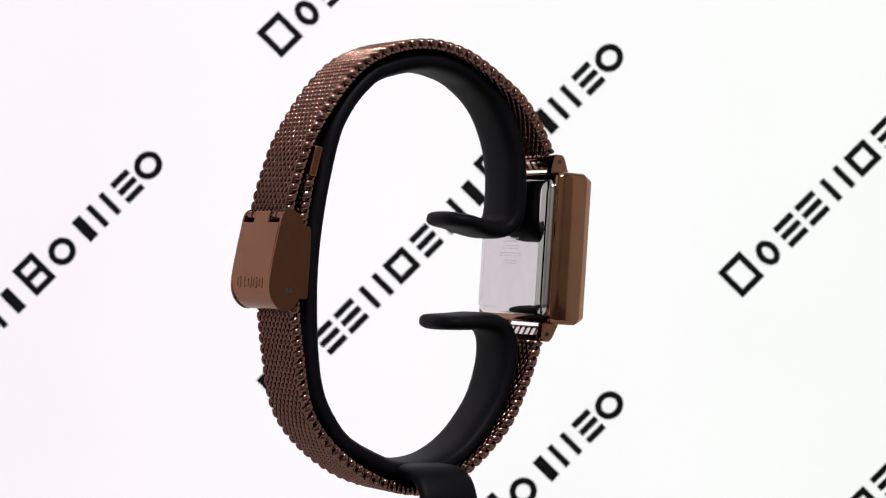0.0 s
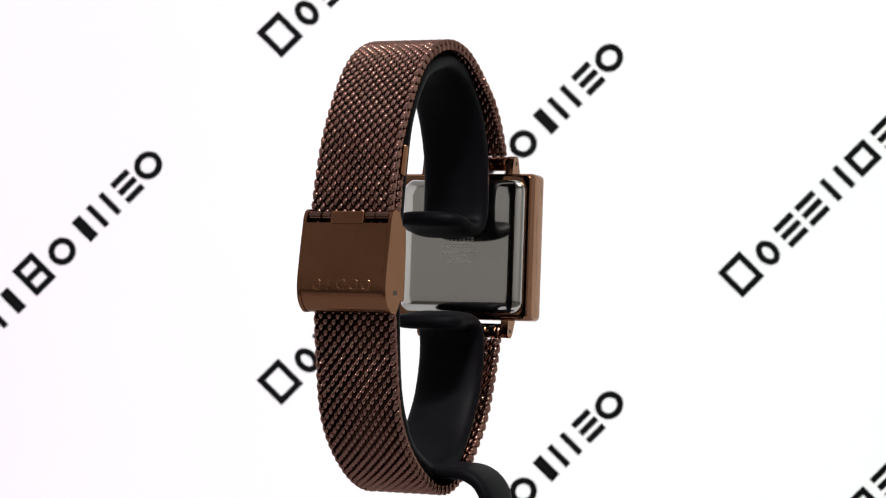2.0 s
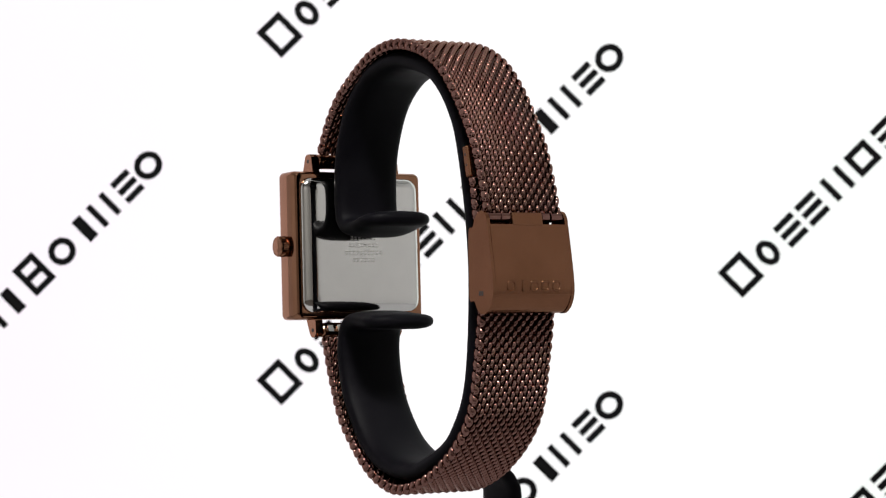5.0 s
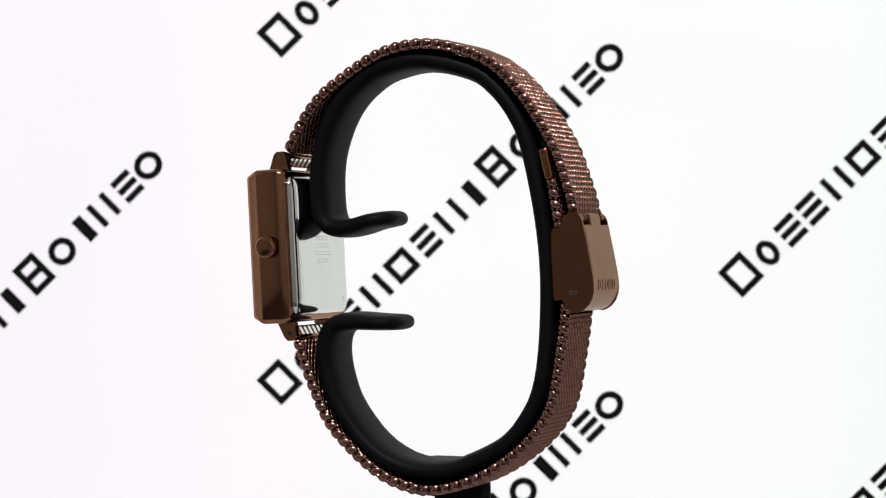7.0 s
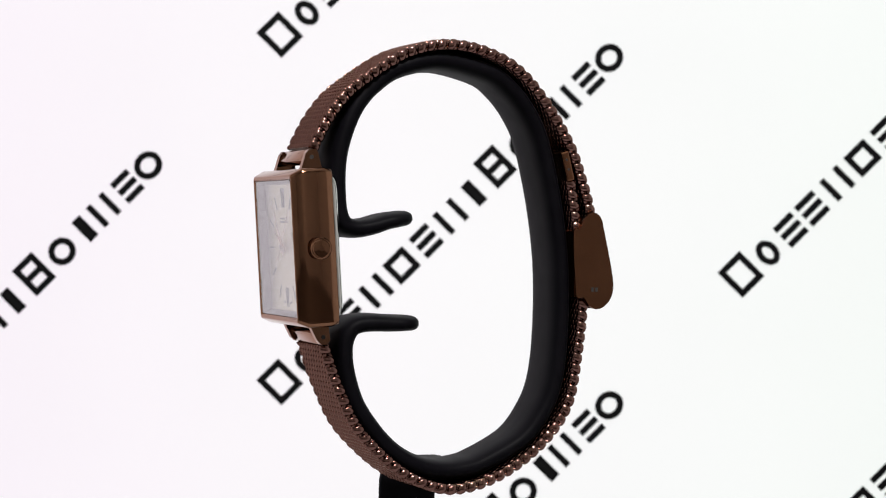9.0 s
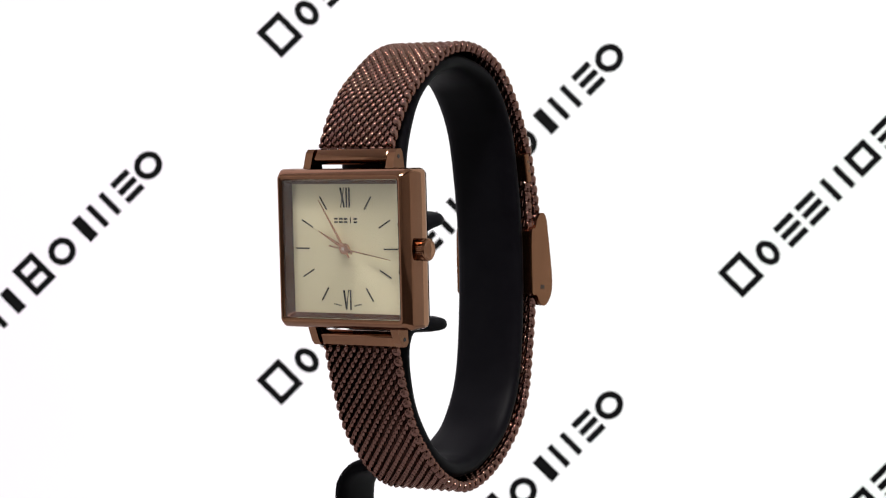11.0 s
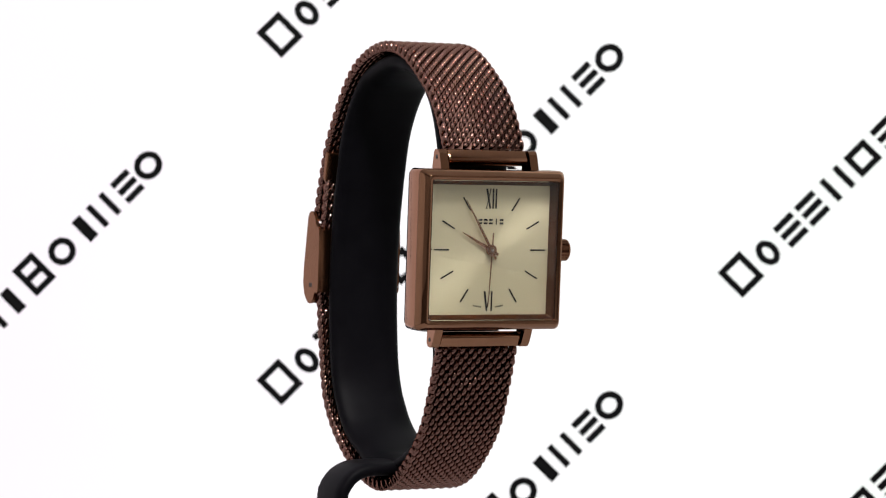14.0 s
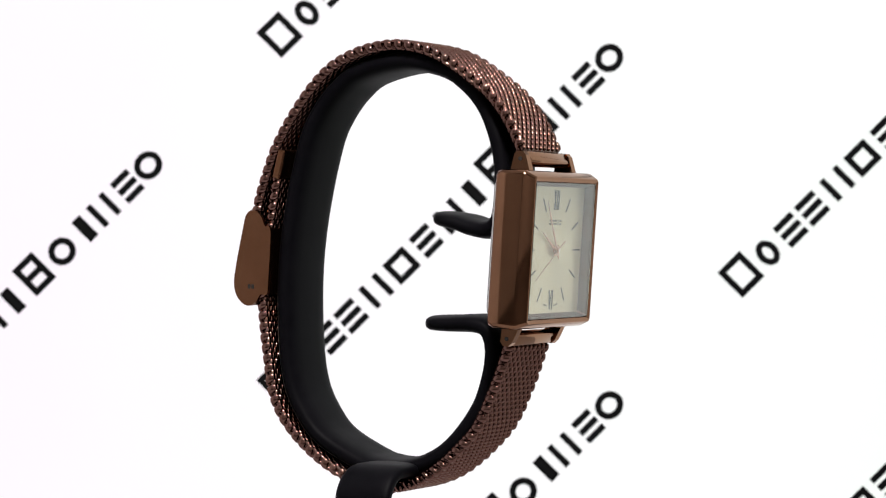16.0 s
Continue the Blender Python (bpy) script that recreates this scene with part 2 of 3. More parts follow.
# ---- the display stand ----
RING_LINE = [(-3.3, 6.2), (-8.0, 5.4), (-11.0, 4.5), (-14.1, 4.1), (-16.4, 5.0), (-17.5, 7.9), (-17.7, 14.8), (-16.6, 20.4), (-14.2, 25.8),
             (-10.6, 29.8), (-6.0, 32.6), (1.5, 34.0), (10.5, 32.1), (15.0, 29.1), (18.6, 24.6), (21.0, 19.2), (23.6, 7.7), (24.9, -3.4),
             (24.8, -15.4), (23.7, -23.7), (21.3, -29.1), (17.4, -33.7), (10.3, -37.5), (6.4, -38.6), (2.6, -38.8), (-1.2, -38.2), (-4.6, -36.8), (-7.8, -34.6),
             (-10.8, -31.4), (-13.9, -26.8), (-15.6, -21.9), (-16.2, -17.9), (-15.8, -15.0), (-14.3, -13.1), (-11.4, -12.5), (-6.8, -12.6), (-1.9, -12.6)]


def display_stand():
    stand = new("display_stand")
    tagged(stand, "black plastic open ring stand on a bent foot, holding the watch", "display stand")
    at, q, nrm = spline(RING_LINE, 0.45)
    bm = bmesh.new()
    rings = []
    total = at[-1]
    for a, (y, z), (ny, nz) in zip(at, q, nrm):
        end = min(a, total - a)
        tip = math.sqrt(max(0.0004, 1 - max(0, 1 - end / 4.5) ** 2))
        wide = (6.8 - 0.4 * min(1, max(0, (-4 - y) / 8))) * (0.22 + 0.78 * tip) * (1 + 0.1 * max(0, 1 - end / 12))
        side = 0.4 * min(1, max(0, (4 - y) / 12)) + 0.6 * max(0, 1 - end / 16)
        thick = (1.85 if end > 16 else 1.35 + 0.5 * end / 16) * (0.05 + 0.95 * math.sqrt(max(0.0, 1 - max(0, 1 - end / 1.6) ** 2)))
        ring = []
        for k in range(24):
            t = 2 * math.pi * k / 24
            cx, cy = math.cos(t), math.sin(t)
            ex = math.copysign(abs(cx) ** 0.62, cx) * wide
            ey = math.copysign(abs(cy) ** 0.75, cy) * thick
            ring.append((drift(y) + side + ex, y + ny * ey, z + nz * ey))
        rings.append(ring)
    lofted(bm, rings)
    part("ring", bm, BLACK, stand, smooth=True)
    # the foot: a flat bar that leaves the ring's lowest point sideways, bends down and runs to the table
    line = [(0.5, -38.6), (-3.0, -38.6), (-9.0, -38.6), (-11.6, -38.8), (-14.0, -40.0), (-15.6, -42.2), (-16.0, -45.0), (-16.0, -60.0),
            (-16.0, -90.0), (-16.0, -H * 1000 - 0.35)]
    at, q, nrm = spline(line, 1.2)
    bm = bmesh.new()
    rings = []
    for (u, z), (nu, nz) in zip(q, nrm):
        ring = []
        for k in range(20):
            t = 2 * math.pi * k / 20
            cx, cy = math.cos(t), math.sin(t)
            ex = math.copysign(abs(cx) ** 0.4, cx) * 5.4
            ey = math.copysign(abs(cy) ** 0.7, cy) * 1.3
            ring.append((u + nu * ey, 2.6 + ex, z + nz * ey))
        rings.append(ring)
    lofted(bm, rings)
    part("foot", bm, BLACK, stand, smooth=True)
    return stand


# ---- the watch ----
CASE_M = pose(1.1 * MM, -27.5 * MM, 0.5 * MM, 3.6, 0, 0)      # x along the dial, y inwards, z up
DIAL_Y = 2.3


def case_part(name, bm, material, parent, label="", smooth=False):
    ob = part(name, bm, material, parent, label, smooth)
    ob.matrix_basis = CASE_M
    return ob


def square_ring(half, radius, y, steps=6):
    return [(x, y, z) for x, z in rounded_square(half, radius, steps)]


def build_case(watch):
    bm = bmesh.new()
    lofted(bm, [square_ring(11.9, 0.35, DIAL_Y + 0.5), square_ring(11.9, 0.35, 0.74), square_ring(11.9, 0.4, 0.22), square_ring(11.95, 0.42, 0.17), square_ring(12.3, 0.55, -0.02),
                square_ring(12.42, 0.6, -0.05), square_ring(12.58, 0.65, -0.02), square_ring(12.72, 0.7, 0.08), square_ring(13.5, 0.9, 1.62), square_ring(13.6, 0.93, 1.85),
                square_ring(13.66, 0.95, 2.15), square_ring(13.66, 0.95, 5.85), square_ring(13.62, 0.95, 6.1), square_ring(13.35, 0.95, 7.05),
                square_ring(13.2, 0.95, 7.22), square_ring(13.0, 0.95, 7.27), square_ring(12.3, 1.3, 7.27)], cap=(False, True))
    case = case_part("case", bm, ROSE, watch, "square rose-gold metal case with bevelled bezel", True)
    bm = bmesh.new()
    lofted(bm, [square_ring(11.89, 0.35, DIAL_Y - 0.02), square_ring(11.05, 0.2, DIAL_Y - 0.02), square_ring(11.07, 0.2, DIAL_Y - 0.2),
                square_ring(11.65, 0.3, 0.80), square_ring(11.89, 0.35, 0.80)], cap=(False, False))
    case_part("dial_flange", bm, FLANGE, watch, "dark brown sloping ring round the dial")
    bm = bmesh.new()
    lofted(bm, [square_ring(12.4, 2.2, 6.9, 10), square_ring(12.4, 2.2, 7.6, 10), square_ring(12.3, 2.2, 7.9, 10), square_ring(12.0, 2.1, 8.2, 10), square_ring(11.5, 1.9, 8.45, 10),
                square_ring(10.9, 1.7, 8.62, 10), square_ring(10.3, 1.6, 8.70, 10), square_ring(9.6, 1.5, 8.73, 10)])
    back = case_part("case_back", bm, STEEL, watch, "mirror-polished steel case back", True)
    # etched lines of small print on the back, as plain bars
    for letters, z in ((7, 1.25), (8, -0.1), (10, -1.45), (6, -2.8)):
        bm = bmesh.new()
        for k in range(letters):
            x = (k - (letters - 1) / 2) * 0.82
            box(bm, x - 0.27, x + 0.27, 8.70, 8.745, z - 0.36, z - 0.12)
            box(bm, x - 0.27, x + 0.27, 8.70, 8.745, z + 0.12, z + 0.36)
        case_part("engraving", bm, ETCHED_STEEL, back).matrix_basis = Matrix()
    bm = bmesh.new()
    lofted(bm, [square_ring(11.87, 0.35, 0.72), square_ring(11.87, 0.35, 0.22), square_ring(11.78, 0.35, 0.13)])
    glass = case_part("crystal", bm, GLASS, watch, "flat clear mineral glass")
    glass.visible_shadow = False
    return case


def stroke(bm, x0, z0, x1, z1, width, y0, y1):
    d = Vector((x1 - x0, 0, z1 - z0))
    a = math.atan2(-d.z, d.x)
    m = Matrix.Translation(((x0 + x1) / 2, (y0 + y1) / 2, (z0 + z1) / 2)) @ Matrix.Rotation(a, 4, "Y")
    box(bm, -d.length / 2, d.length / 2, (y0 - y1) / 2, (y1 - y0) / 2, -width / 2, width / 2, m)


def build_dial(watch):
    bm = bmesh.new()
    lofted(bm, [square_ring(11.6, 0.3, DIAL_Y), square_ring(11.6, 0.3, DIAL_Y + 0.4)])
    dial = case_part("dial", bm, DIAL, watch, "champagne sunray dial with black markers")
    y0, y1 = DIAL_Y - 0.10, DIAL_Y + 0.02
    ticks = [(7.7, 0, 10.5, 0), (6.8, 3.6, 9.1, 4.9), (3.9, 6.7, 5.3, 8.9)]
    for sx in (1, -1):
        for sz in (1, -1):
            for xa, za, xb, zb in ticks:
                if za == 0 and sz < 0:
                    continue
                bm = bmesh.new()
                stroke(bm, sx * xa, sz * za, sx * xb, sz * zb, 0.24, y0, y1)
                part("hour_marker", bm, INK, dial)
    bm = bmesh.new()                                # XII
    zc, h = 8.75, 1.65
    stroke(bm, -0.95, zc + h, -0.22, zc - h, 0.30, y0, y1)
    stroke(bm, -0.22, zc + h, -0.95, zc - h, 0.13, y0 + 0.01, y1)
    for x in (0.28, 0.85):
        stroke(bm, x, zc + h, x, zc - h, 0.25, y0, y1)
    for x0, x1 in ((-1.1, -0.75), (-0.42, -0.08), (0.1, 0.46), (0.67, 1.03)):
        for e in (-1, 1):
            stroke(bm, x0, zc + e * h, x1, zc + e * h, 0.08, y0 + 0.02, y1)
    part("numeral", bm, INK, dial)
    bm = bmesh.new()                                # VI
    zc = -8.75
    stroke(bm, -0.75, zc + h, -0.25, zc - h, 0.30, y0, y1)
    stroke(bm, 0.2, zc + h, -0.25, zc - h, 0.12, y0 + 0.01, y1)
    stroke(bm, 0.62, zc + h, 0.62, zc - h, 0.25, y0, y1)
    for x0, x1 in ((-0.95, -0.55), (0.05, 0.35), (0.44, 0.80)):
        stroke(bm, x0, zc + h, x1, zc + h, 0.08, y0 + 0.02, y1)
    stroke(bm, 0.44, zc - h, 0.80, zc - h, 0.08, y0 + 0.02, y1)
    part("numeral", bm, INK, dial)
    for k in range(5):                              # maker's mark as plain bars
        bm = bmesh.new()
        x = -2.0 + k * 1.0 - (0.15 if k == 3 else 0)
        w = 0.18 if k == 3 else 0.72
        if k == 3:
            box(bm, x + 0.06, x + 0.24, y0 + 0.05, y1, 4.35, 5.35)
        else:
            for e in (0, 1):
                box(bm, x - w / 2, x + w / 2, y0 + 0.05, y1, 4.38 + 0.58 * e, 4.70 + 0.58 * e)
        part("maker_mark", bm, INK, dial)
    for x, a in ((-2.1, -6), (2.1, 6)):             # tiny lettering, too small to read
        bm = bmesh.new()
        for k in range(5):
            box(bm, x - 0.75 + k * 0.32, x - 0.55 + k * 0.32, y0 + 0.07, y1, -9.75 + a * 0.01 * (k - 2), -9.48 + a * 0.01 * (k - 2))
        part("small_print", bm, INK, dial)
    return dial


def clock(deg, y):
    """A hand's pose on the watch, turned clockwise from twelve."""
    return CASE_M @ pose(0, y * MM, 0) @ Matrix.Rotation(radians(deg), 4, "Y")


def hand(watch, name, length, tail, width, y, thick, label, skeleton=False):
    bm = bmesh.new()
    if skeleton:
        pts = [(-0.05, length), (0.05, length), (width / 2, 1.2), (width / 2, -tail), (-width / 2, -tail), (-width / 2, 1.2)]
    else:
        pts = [(-0.06, length), (0.06, length), (width / 2, length * 0.25), (width / 2 * 0.7, -tail), (-width / 2 * 0.7, -tail), (-width / 2, length * 0.25)]
    lofted(bm, [[(x * f, yy, z) for x, z in pts] for yy, f in ((-thick / 2, 0.6), (0, 1.0), (thick / 2, 1.0))])
    disc(bm, 0.95 if not skeleton else 0.6, -thick / 2 - 0.02, thick / 2, 28)
    ob = part(name, bm, HAND_METAL, watch, label)
    ob.matrix_basis = clock(0, y)
    if skeleton:
        bm = bmesh.new()
        disc(bm, 0.3, -thick / 2 - 0.16, -thick / 2 - 0.02, 20)
        part("hub_cap", bm, STEEL, ob)
    return ob


def build_lugs(watch, case):
    for up in (1, -1):
        if up > 0:
            outline = [(2.8, 13.2), (3.9, 16.3), (4.5, 16.9), (5.6, 16.9), (6.1, 16.4), (6.7, 13.2)]
            hole = (4.9, 15.6)
        else:
            outline = [(2.9, -13.2), (4.2, -16.2), (4.9, -16.9), (5.9, -16.9), (6.5, -16.2), (6.3, -13.2)]
            hole = (5.3, -15.6)
        for side in (1, -1):
            bm = bmesh.new()
            x0, x1 = sorted((side * 7.75, side * 9.25))
            prism(bm, outline, x0, x1)
            round_edges(bm, 0.42, 3)
            lug = case_part("lug", bm, ROSE, watch)
            # The hole is a flat disc; its shade is in the colour.
            bm = bmesh.new()
            disc(bm, 0.38, -0.02, 0.03, 16, Matrix.Translation((side * 9.26, hole[0], hole[1])) @ Matrix.Rotation(radians(90), 4, "Z"))
            part("pin_hole", bm, HOLE_SHADE, lug)
        # end link: the bar between the lugs that the strap hangs on
        bm = bmesh.new()
        y, z = hole
        tilt = radians(34 if up > 0 else -26)
        m = Matrix.Translation((0, y, z)) @ Matrix.Rotation(-tilt * 1.0, 4, "X")
        box(bm, -7.65, 7.65, -0.95, 0.95, -1.25, 1.25, m)
        round_edges(bm, 0.55, 3)
        link_ob = case_part("end_link", bm, ROSE, watch, "", True)
        for k in range(7):
            bm = bmesh.new()
            x = -6 + 2 * k
            box(bm, x - 0.55, x + 0.55, 0.94, 1.12, -0.8, 0.8, m)
            part("clip", bm, STEEL, link_ob)


def build_crown(watch):
    bm = bmesh.new()
    n = 144
    rings = []
    for x, r, rib in ((0, 1.2, 0), (0.12, 1.2, 0), (0.13, 1.6, 0.0), (0.3, 1.82, 0.07), (1.62, 1.82, 0.07), (1.66, 1.9, 0.0), (1.85, 1.88, 0.0), (2.02, 1.74, 0), (2.08, 1.55, 0), (2.04, 1.42, 0), (2.07, 1.1, 0), (2.12, 0.5, 0)):
        rings.append([(13.6 + x, 4.0 + (r + (rib if k % 4 < 2 else -rib)) * math.cos(2 * math.pi * k / n),
                       -0.1 + (r + (rib if k % 4 < 2 else -rib)) * math.sin(2 * math.pi * k / n)) for k in range(n)])
    lofted(bm, rings)
    case_part("crown", bm, ROSE, watch, "ribbed round crown")


STRAP_UP = [(-22.8, 17.8), (-20.6, 22.2), (-18.5, 25.4), (-16.0, 28.2), (-13.0, 30.5), (-10.0, 32.6), (-6.0, 34.9), (-2.0, 36.2), (2.0, 36.7),
            (6.1, 36.4), (10.1, 35.4), (14.1, 33.6), (17.2, 31.2), (20.1, 28.0), (22.6, 24.6), (24.7, 21.3), (26.3, 18.3), (27.5, 15.2),
            (28.6, 12.0), (29.5, 9.0), (30.2, 5.5)]
STRAP_LOW = [(28.8, -6.5), (28.6, -9.6), (28.3, -13.1), (27.8, -17.0), (26.5, -25.0), (24.7, -29.4), (21.8, -33.1), (18.4, -36.1), (14.7, -38.6), (10.9, -40.4),
             (6.8, -41.6), (2.7, -41.9), (-1.2, -41.0), (-4.4, -39.6), (-7.4, -37.6), (-10.4, -35.0), (-13.5, -31.8), (-15.5, -28.8),
             (-17.1, -25.3), (-18.6, -21.8), (-20.6, -16.0)]
STRAP_END = [(25.8, 13.2), (26.3, 10.5), (26.9, 7.0), (27.9, 2.0)]
PITCH, COLS, ACROSS = 1.93, 18, 0.82


def build_strap(watch, name, line, label):
    """Woven wire: slanting links in staggered columns on both faces, rounded loops along both edges."""
    at, q, nrm = spline(line, 0.15)
    total = at[-1]

    def place(u, s, h):
        y, z = np.interp(s, at, q[:, 0]), np.interp(s, at, q[:, 1])
        ny, nz = np.interp(s, at, nrm[:, 0]), np.interp(s, at, nrm[:, 1])
        return np.stack([u + drift(y), y + ny * h, z + nz * h], -1)

    verts, faces = [], []
    base = 0
    sides = 8
    ang = np.arange(sides) * 2 * np.pi / sides
    ts = np.array([-1, -0.85, -0.5, 0, 0.5, 0.85, 1.0])
    rad = np.array([0.14, 0.55, 0.88, 1.0, 0.88, 0.55, 0.14])
    rng = np.random.default_rng(3)
    tube = [(r * sides + k, r * sides + (k + 1) % sides, (r + 1) * sides + (k + 1) % sides, (r + 1) * sides + k)
            for r in range(len(ts) - 1) for k in range(sides)]
    tube += [tuple(range(sides))[::-1], tuple((len(ts) - 1) * sides + k for k in range(sides))]

    def add(block):
        nonlocal base
        verts.append(block)
        faces.extend(tuple(base + i for i in f) for f in tube)
        base += len(block)

    rows = int(total / PITCH) + 1
    for face in (1, -1):
        for j in range(rows):
            for i in range(COLS):
                s0 = (j + 0.5 * (i % 2)) * PITCH + 0.3
                if s0 > total - 0.2:
                    continue
                u0 = (i - (COLS - 1) / 2) * ACROSS + rng.normal(0, 0.006)
                s = s0 + ts * 0.98
                u = u0 + ts * 0.24 * face
                h = face * (0.62 - 0.50 * ts ** 2)
                r = 0.46 * rad
                uu = u[:, None] + r[:, None] * np.cos(ang)[None]
                hh = h[:, None] + r[:, None] * np.sin(ang)[None] * 0.95
                ss = np.repeat(s[:, None], sides, 1)
                add(place(uu.ravel(), np.clip(ss.ravel(), 0, total), hh.ravel()))
    edge = (COLS - 1) / 2 * ACROSS + 0.05
    for side in (1, -1):
        for j in range(rows):
            s0 = (j + (0.25 if side > 0 else 0.6)) * PITCH + 0.3
            if s0 > total - 0.3:
                continue
            turn = ts * 1.75
            u = side * (edge + 0.30 * np.cos(turn))
            h = 0.66 * np.sin(turn)
            s = s0 + 0.34 * ts
            r = 0.46 * (0.7 + 0.3 * rad)
            uu = u[:, None] + r[:, None] * np.cos(ang)[None] * np.cos(turn)[:, None] * side
            hh = h[:, None] + r[:, None] * np.cos(ang)[None] * np.sin(turn)[:, None]
            ss = s[:, None] + r[:, None] * 1.8 * np.sin(ang)[None]
            add(place(uu.ravel(), np.clip(ss.ravel(), 0, total), hh.ravel()))
    ob = raw_part(name, np.vstack(verts), faces, MESH_METAL, watch, label)
    # flat added strip that closes the weave; its dark brown paints the gaps' shade
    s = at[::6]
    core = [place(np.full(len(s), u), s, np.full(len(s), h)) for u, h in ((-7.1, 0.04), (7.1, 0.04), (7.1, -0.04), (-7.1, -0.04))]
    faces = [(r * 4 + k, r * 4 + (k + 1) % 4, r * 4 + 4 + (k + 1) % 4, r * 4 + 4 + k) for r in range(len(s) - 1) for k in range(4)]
    raw_part("gap_strip", np.stack(core, 1).reshape(-1, 3), faces, GAP_SHADE, ob, "added flat strip, coloured as the shade between the links")
    return tagged(ob, kind="stuff")


def build_clasp(watch):
    cx = drift(29)
    clasp = None
    outline = [(26.3, 3.5), (27.5, 4.4), (28.2, 6.0), (29.2, 7.0), (30.1, 7.3), (31.0, 7.0), (31.7, 6.0), (32.0, 4.7), (32.9, 0.7),
               (33.8, -3.8), (34.0, -6.4), (33.4, -8.4), (32.0, -9.8), (30.6, -10.1), (29.3, -9.4), (28.3, -8.0), (27.0, -8.0), (26.7, -5.8)]
    closed = outline[-3:] + outline + outline[:3]
    _, smooth_line, _ = spline(closed, 0.5)
    first = int(np.argmin(np.linalg.norm(smooth_line[:40] - np.array(outline[0]), axis=1)))
    last = len(smooth_line) - 40 + int(np.argmin(np.linalg.norm(smooth_line[-40:] - np.array(outline[0]), axis=1)))
    outline = [tuple(v) for v in smooth_line[first:last]]
    # cover: a plate bent over the outer side, with a notch for the hinge at each top corner
    bm = bmesh.new()
    line = [(31.7, 5.0), (32.2, 3.0), (32.9, -0.3), (33.6, -4.0), (33.7, -6.4), (33.0, -8.3), (31.8, -9.5), (30.6, -9.8)]
    at, q, nrm = spline(line, 0.6)
    rings = []
    for (y, z), (ny, nz) in zip(q, nrm):
        rings.append([(cx - 7.75, y + ny * 0.25, z + nz * 0.25), (cx + 7.75, y + ny * 0.25, z + nz * 0.25),
                      (cx + 7.75, y - ny * 0.25, z - nz * 0.25), (cx - 7.75, y - ny * 0.25, z - nz * 0.25)])
    lofted(bm, rings)
    clasp = part("clasp", bm, ROSE_BRUSHED, watch, "folding rose-gold clasp with a brushed cover")
    bm = bmesh.new()
    m = Matrix.Translation((cx, 31.5, 5.8)) @ Matrix.Rotation(radians(12), 4, "X")
    box(bm, -3.1, 3.1, -0.35, 0.35, -1.1, 1.25, m)
    round_edges(bm, 0.2)
    part("hinge_tongue", bm, ROSE_BRUSHED, clasp)
    for side in (1, -1):
        for k in (0, 1):
            bm = bmesh.new()
            a, b = ((3.25, 5.0), (5.15, 7.55))[k]
            disc(bm, 0.85, side * a, side * b, 20, Matrix.Translation((cx, 30.6, 6.2)) @ Matrix.Rotation(radians(-90), 4, "Z"))
            round_edges(bm, 0.12, 1, 60)
            part("hinge_barrel", bm, MESH_METAL, clasp)
        bm = bmesh.new()
        x0, x1 = sorted((cx + side * 7.65, cx + side * 8.3))
        prism(bm, outline, x0, x1)
        round_edges(bm, 0.12, 2, 60)
        cheek = part("side_plate", bm, ROSE_BRUSHED, clasp)
        # Dimples are thin flat plates coloured as the shade inside them.
        for dy in (0.0, 0.75):
            bm = bmesh.new()
            xs = cx + side * 8.31
            box(bm, xs - 0.02, xs + 0.02, 29.7 + dy, 29.7 + dy + 0.55, -7.0, -6.2)
            part("dimple", bm, HOLE_SHADE, cheek)
    # stamped maker's mark, as plain raised rounded rings and one bar
    for k in range(5):
        bm = bmesh.new()
        m = Matrix.Translation((cx + 4.6 - 2.3 * k, 33.95, -5.3)) @ Matrix.Rotation(radians(3), 4, "X")
        if k == 1:
            box(bm, -0.22, 0.22, -0.14, 0.1, -0.95, 0.95, m)
            round_edges(bm, 0.1, 2)
        else:
            rings = [[m @ Vector((x, y, z)) for x, z in rounded_square(half, radius, 5, half + 0.1)]
                     for half, radius, y in ((0.9, 0.6, -0.1), (0.86, 0.58, 0.05), (0.76, 0.5, 0.11), (0.62, 0.4, 0.11), (0.52, 0.32, 0.05), (0.48, 0.3, -0.1))]
            lofted(bm, rings, cap=(False, False))
        part("stamped_mark", bm, ROSE_BRUSHED, clasp, "", True)
    # inner plate against the stand
    bm = bmesh.new()
    m = Matrix.Translation((cx, 26.75, -2.0)) @ Matrix.Rotation(radians(2), 4, "X")
    box(bm, -7.7, 7.7, -0.25, 0.25, -5.9, 5.9, m)
    part("base_plate", bm, ROSE_BRUSHED, clasp)
    # metal tip on the strap's loose end
    bm = bmesh.new()
    m = Matrix.Translation((drift(25), 25.1, 15.6)) @ Matrix.Rotation(radians(14), 4, "X")
    box(bm, -7.9, 7.9, -0.75, 0.75, -2.7, 2.7, m)
    round_edges(bm, 0.3)
    tip = part("strap_tip", bm, ROSE_BRUSHED, watch, "plain metal end piece of the strap")
    # Flat discs on the tip, with the dimples' shade as their colour.
    for z in (1.2, -0.6):
        bm = bmesh.new()
        disc(bm, 0.22, -0.02, 0.02, 12, m @ Matrix.Translation((7.92, 0, z)) @ Matrix.Rotation(radians(90), 4, "Z"))
        part("dimple", bm, HOLE_SHADE, tip)


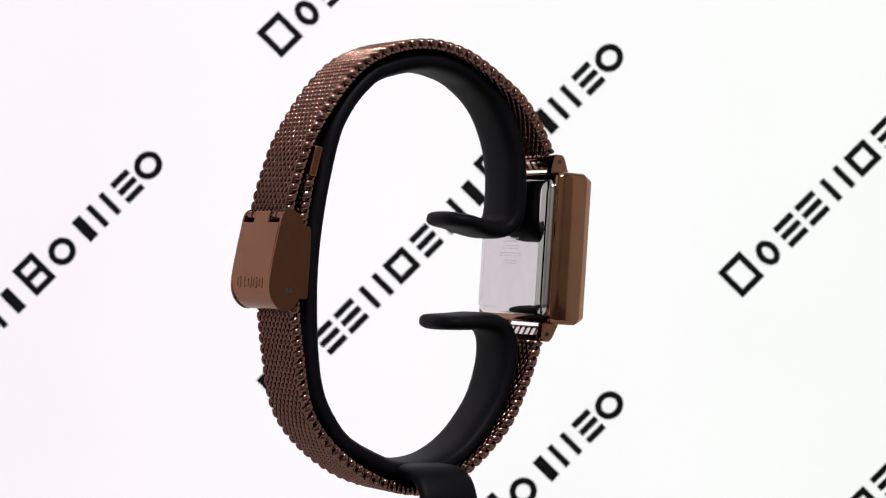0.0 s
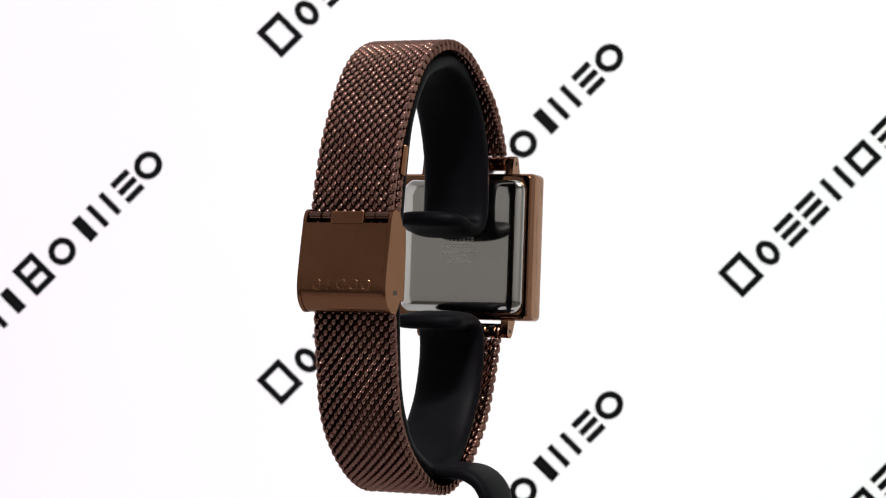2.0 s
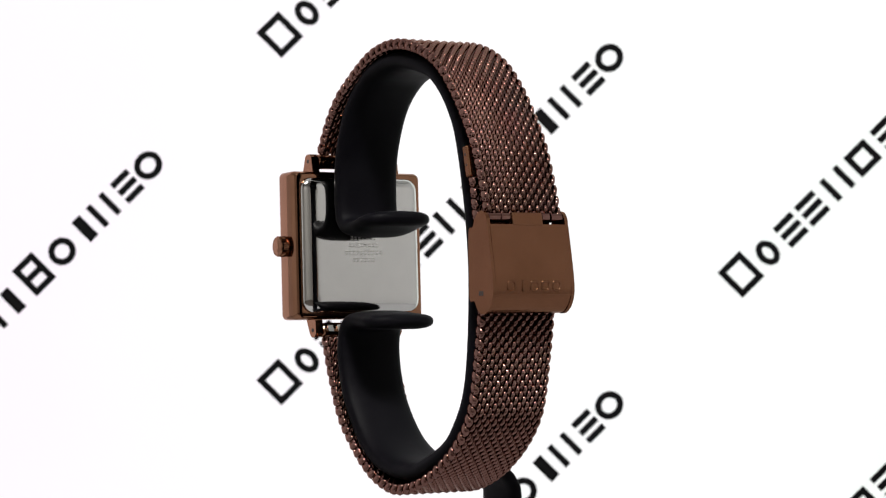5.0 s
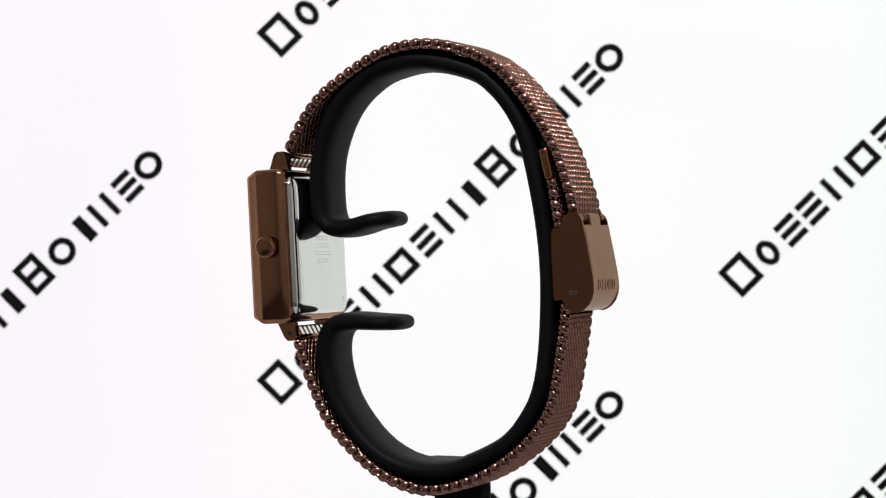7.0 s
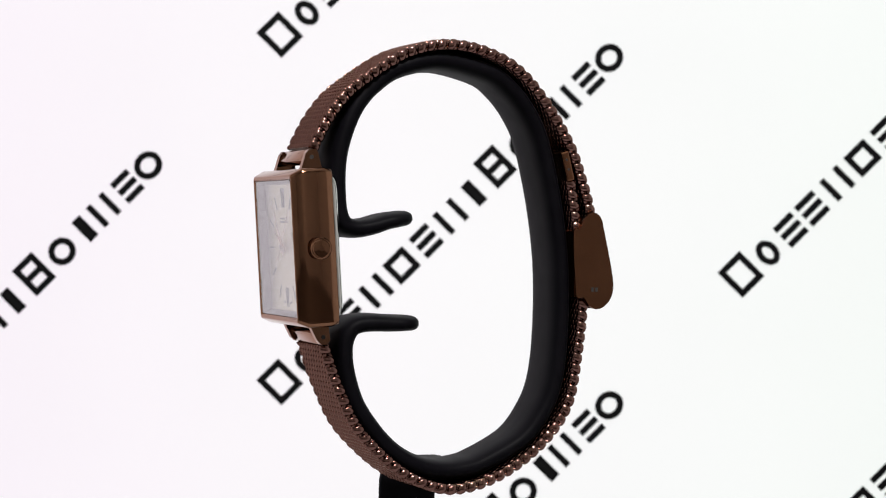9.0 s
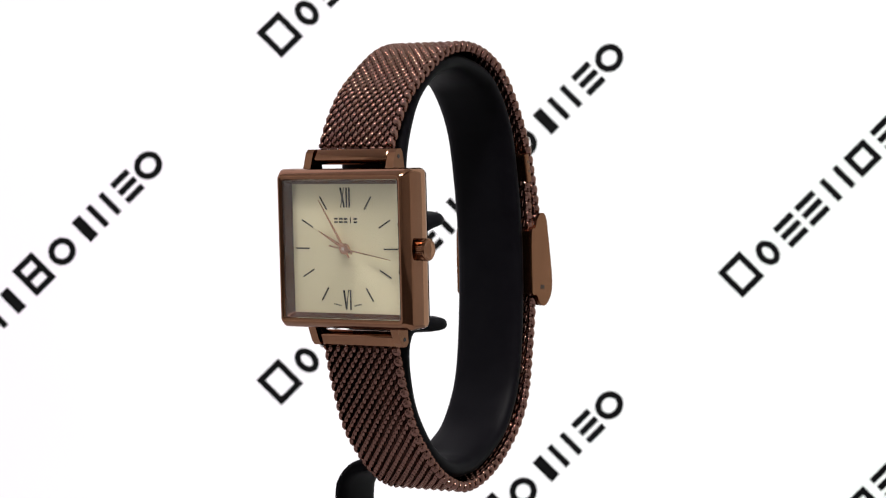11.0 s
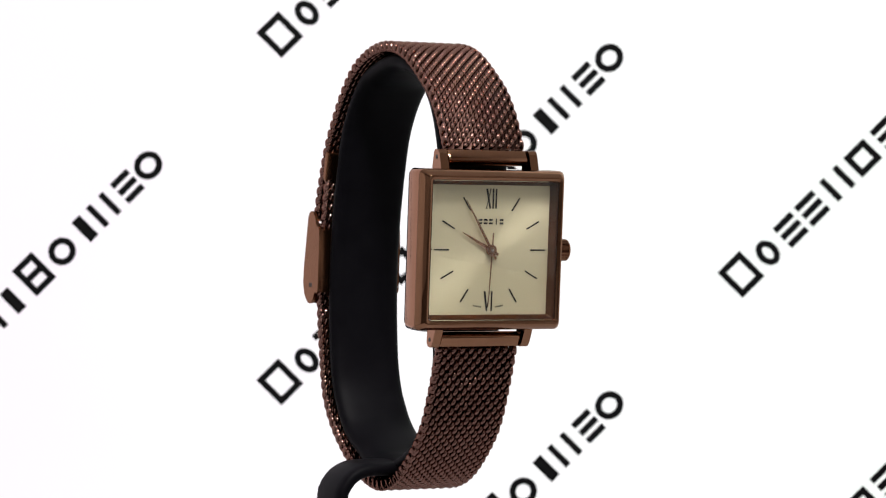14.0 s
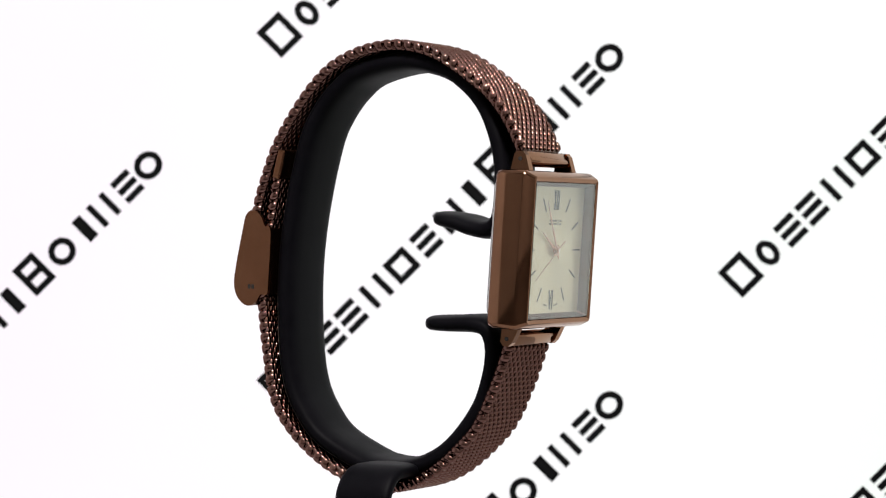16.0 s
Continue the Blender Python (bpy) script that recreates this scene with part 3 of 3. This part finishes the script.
def wristwatch():
    watch = new("wristwatch")
    tagged(watch, "square rose-gold wristwatch with a woven mesh strap, on a black stand", "wristwatch")
    case = build_case(watch)
    build_dial(watch)
    hour = hand(watch, "hour_hand", 6.2, 1.6, 0.62, DIAL_Y - 0.45, 0.12, "slim rose-gold hour hand")
    minute = hand(watch, "minute_hand", 9.8, 1.8, 0.5, DIAL_Y - 0.7, 0.12, "slim rose-gold minute hand")
    second = hand(watch, "second_hand", 9.7, 3.0, 0.26, DIAL_Y - 0.95, 0.08, "thin rose-gold second hand", True)
    hour.matrix_basis = clock(299, DIAL_Y - 0.45)
    build_lugs(watch, case)
    build_crown(watch)
    build_strap(watch, "upper_strap", STRAP_UP, "woven rose-gold wire mesh")
    build_strap(watch, "lower_strap", STRAP_LOW, "woven rose-gold wire mesh")
    build_strap(watch, "loose_strap_end", STRAP_END, "woven rose-gold wire mesh")
    build_clasp(watch)
    return watch, minute, second


stand = display_stand()
watch, minute_hand, second_hand = wristwatch()


def motions():
    base = Matrix.Translation(AXIS) @ LEAN
    rows = [(t, base @ pose(0, 0, 0, 0, 0, a)) for t, a in TURN]
    walk(stand, rows)
    walk(watch, rows)
    steps = [0, 2, 4, 6, 8, 10, 12, 14, 16]
    walk(second_hand, [(t, clock(141.5 + 27.4 * (t - 12.5), DIAL_Y - 0.95)) for t in steps])
    walk(minute_hand, [(t, clock(329 + 0.457 * (t - 12.5), DIAL_Y - 0.7)) for t in steps])


motions()
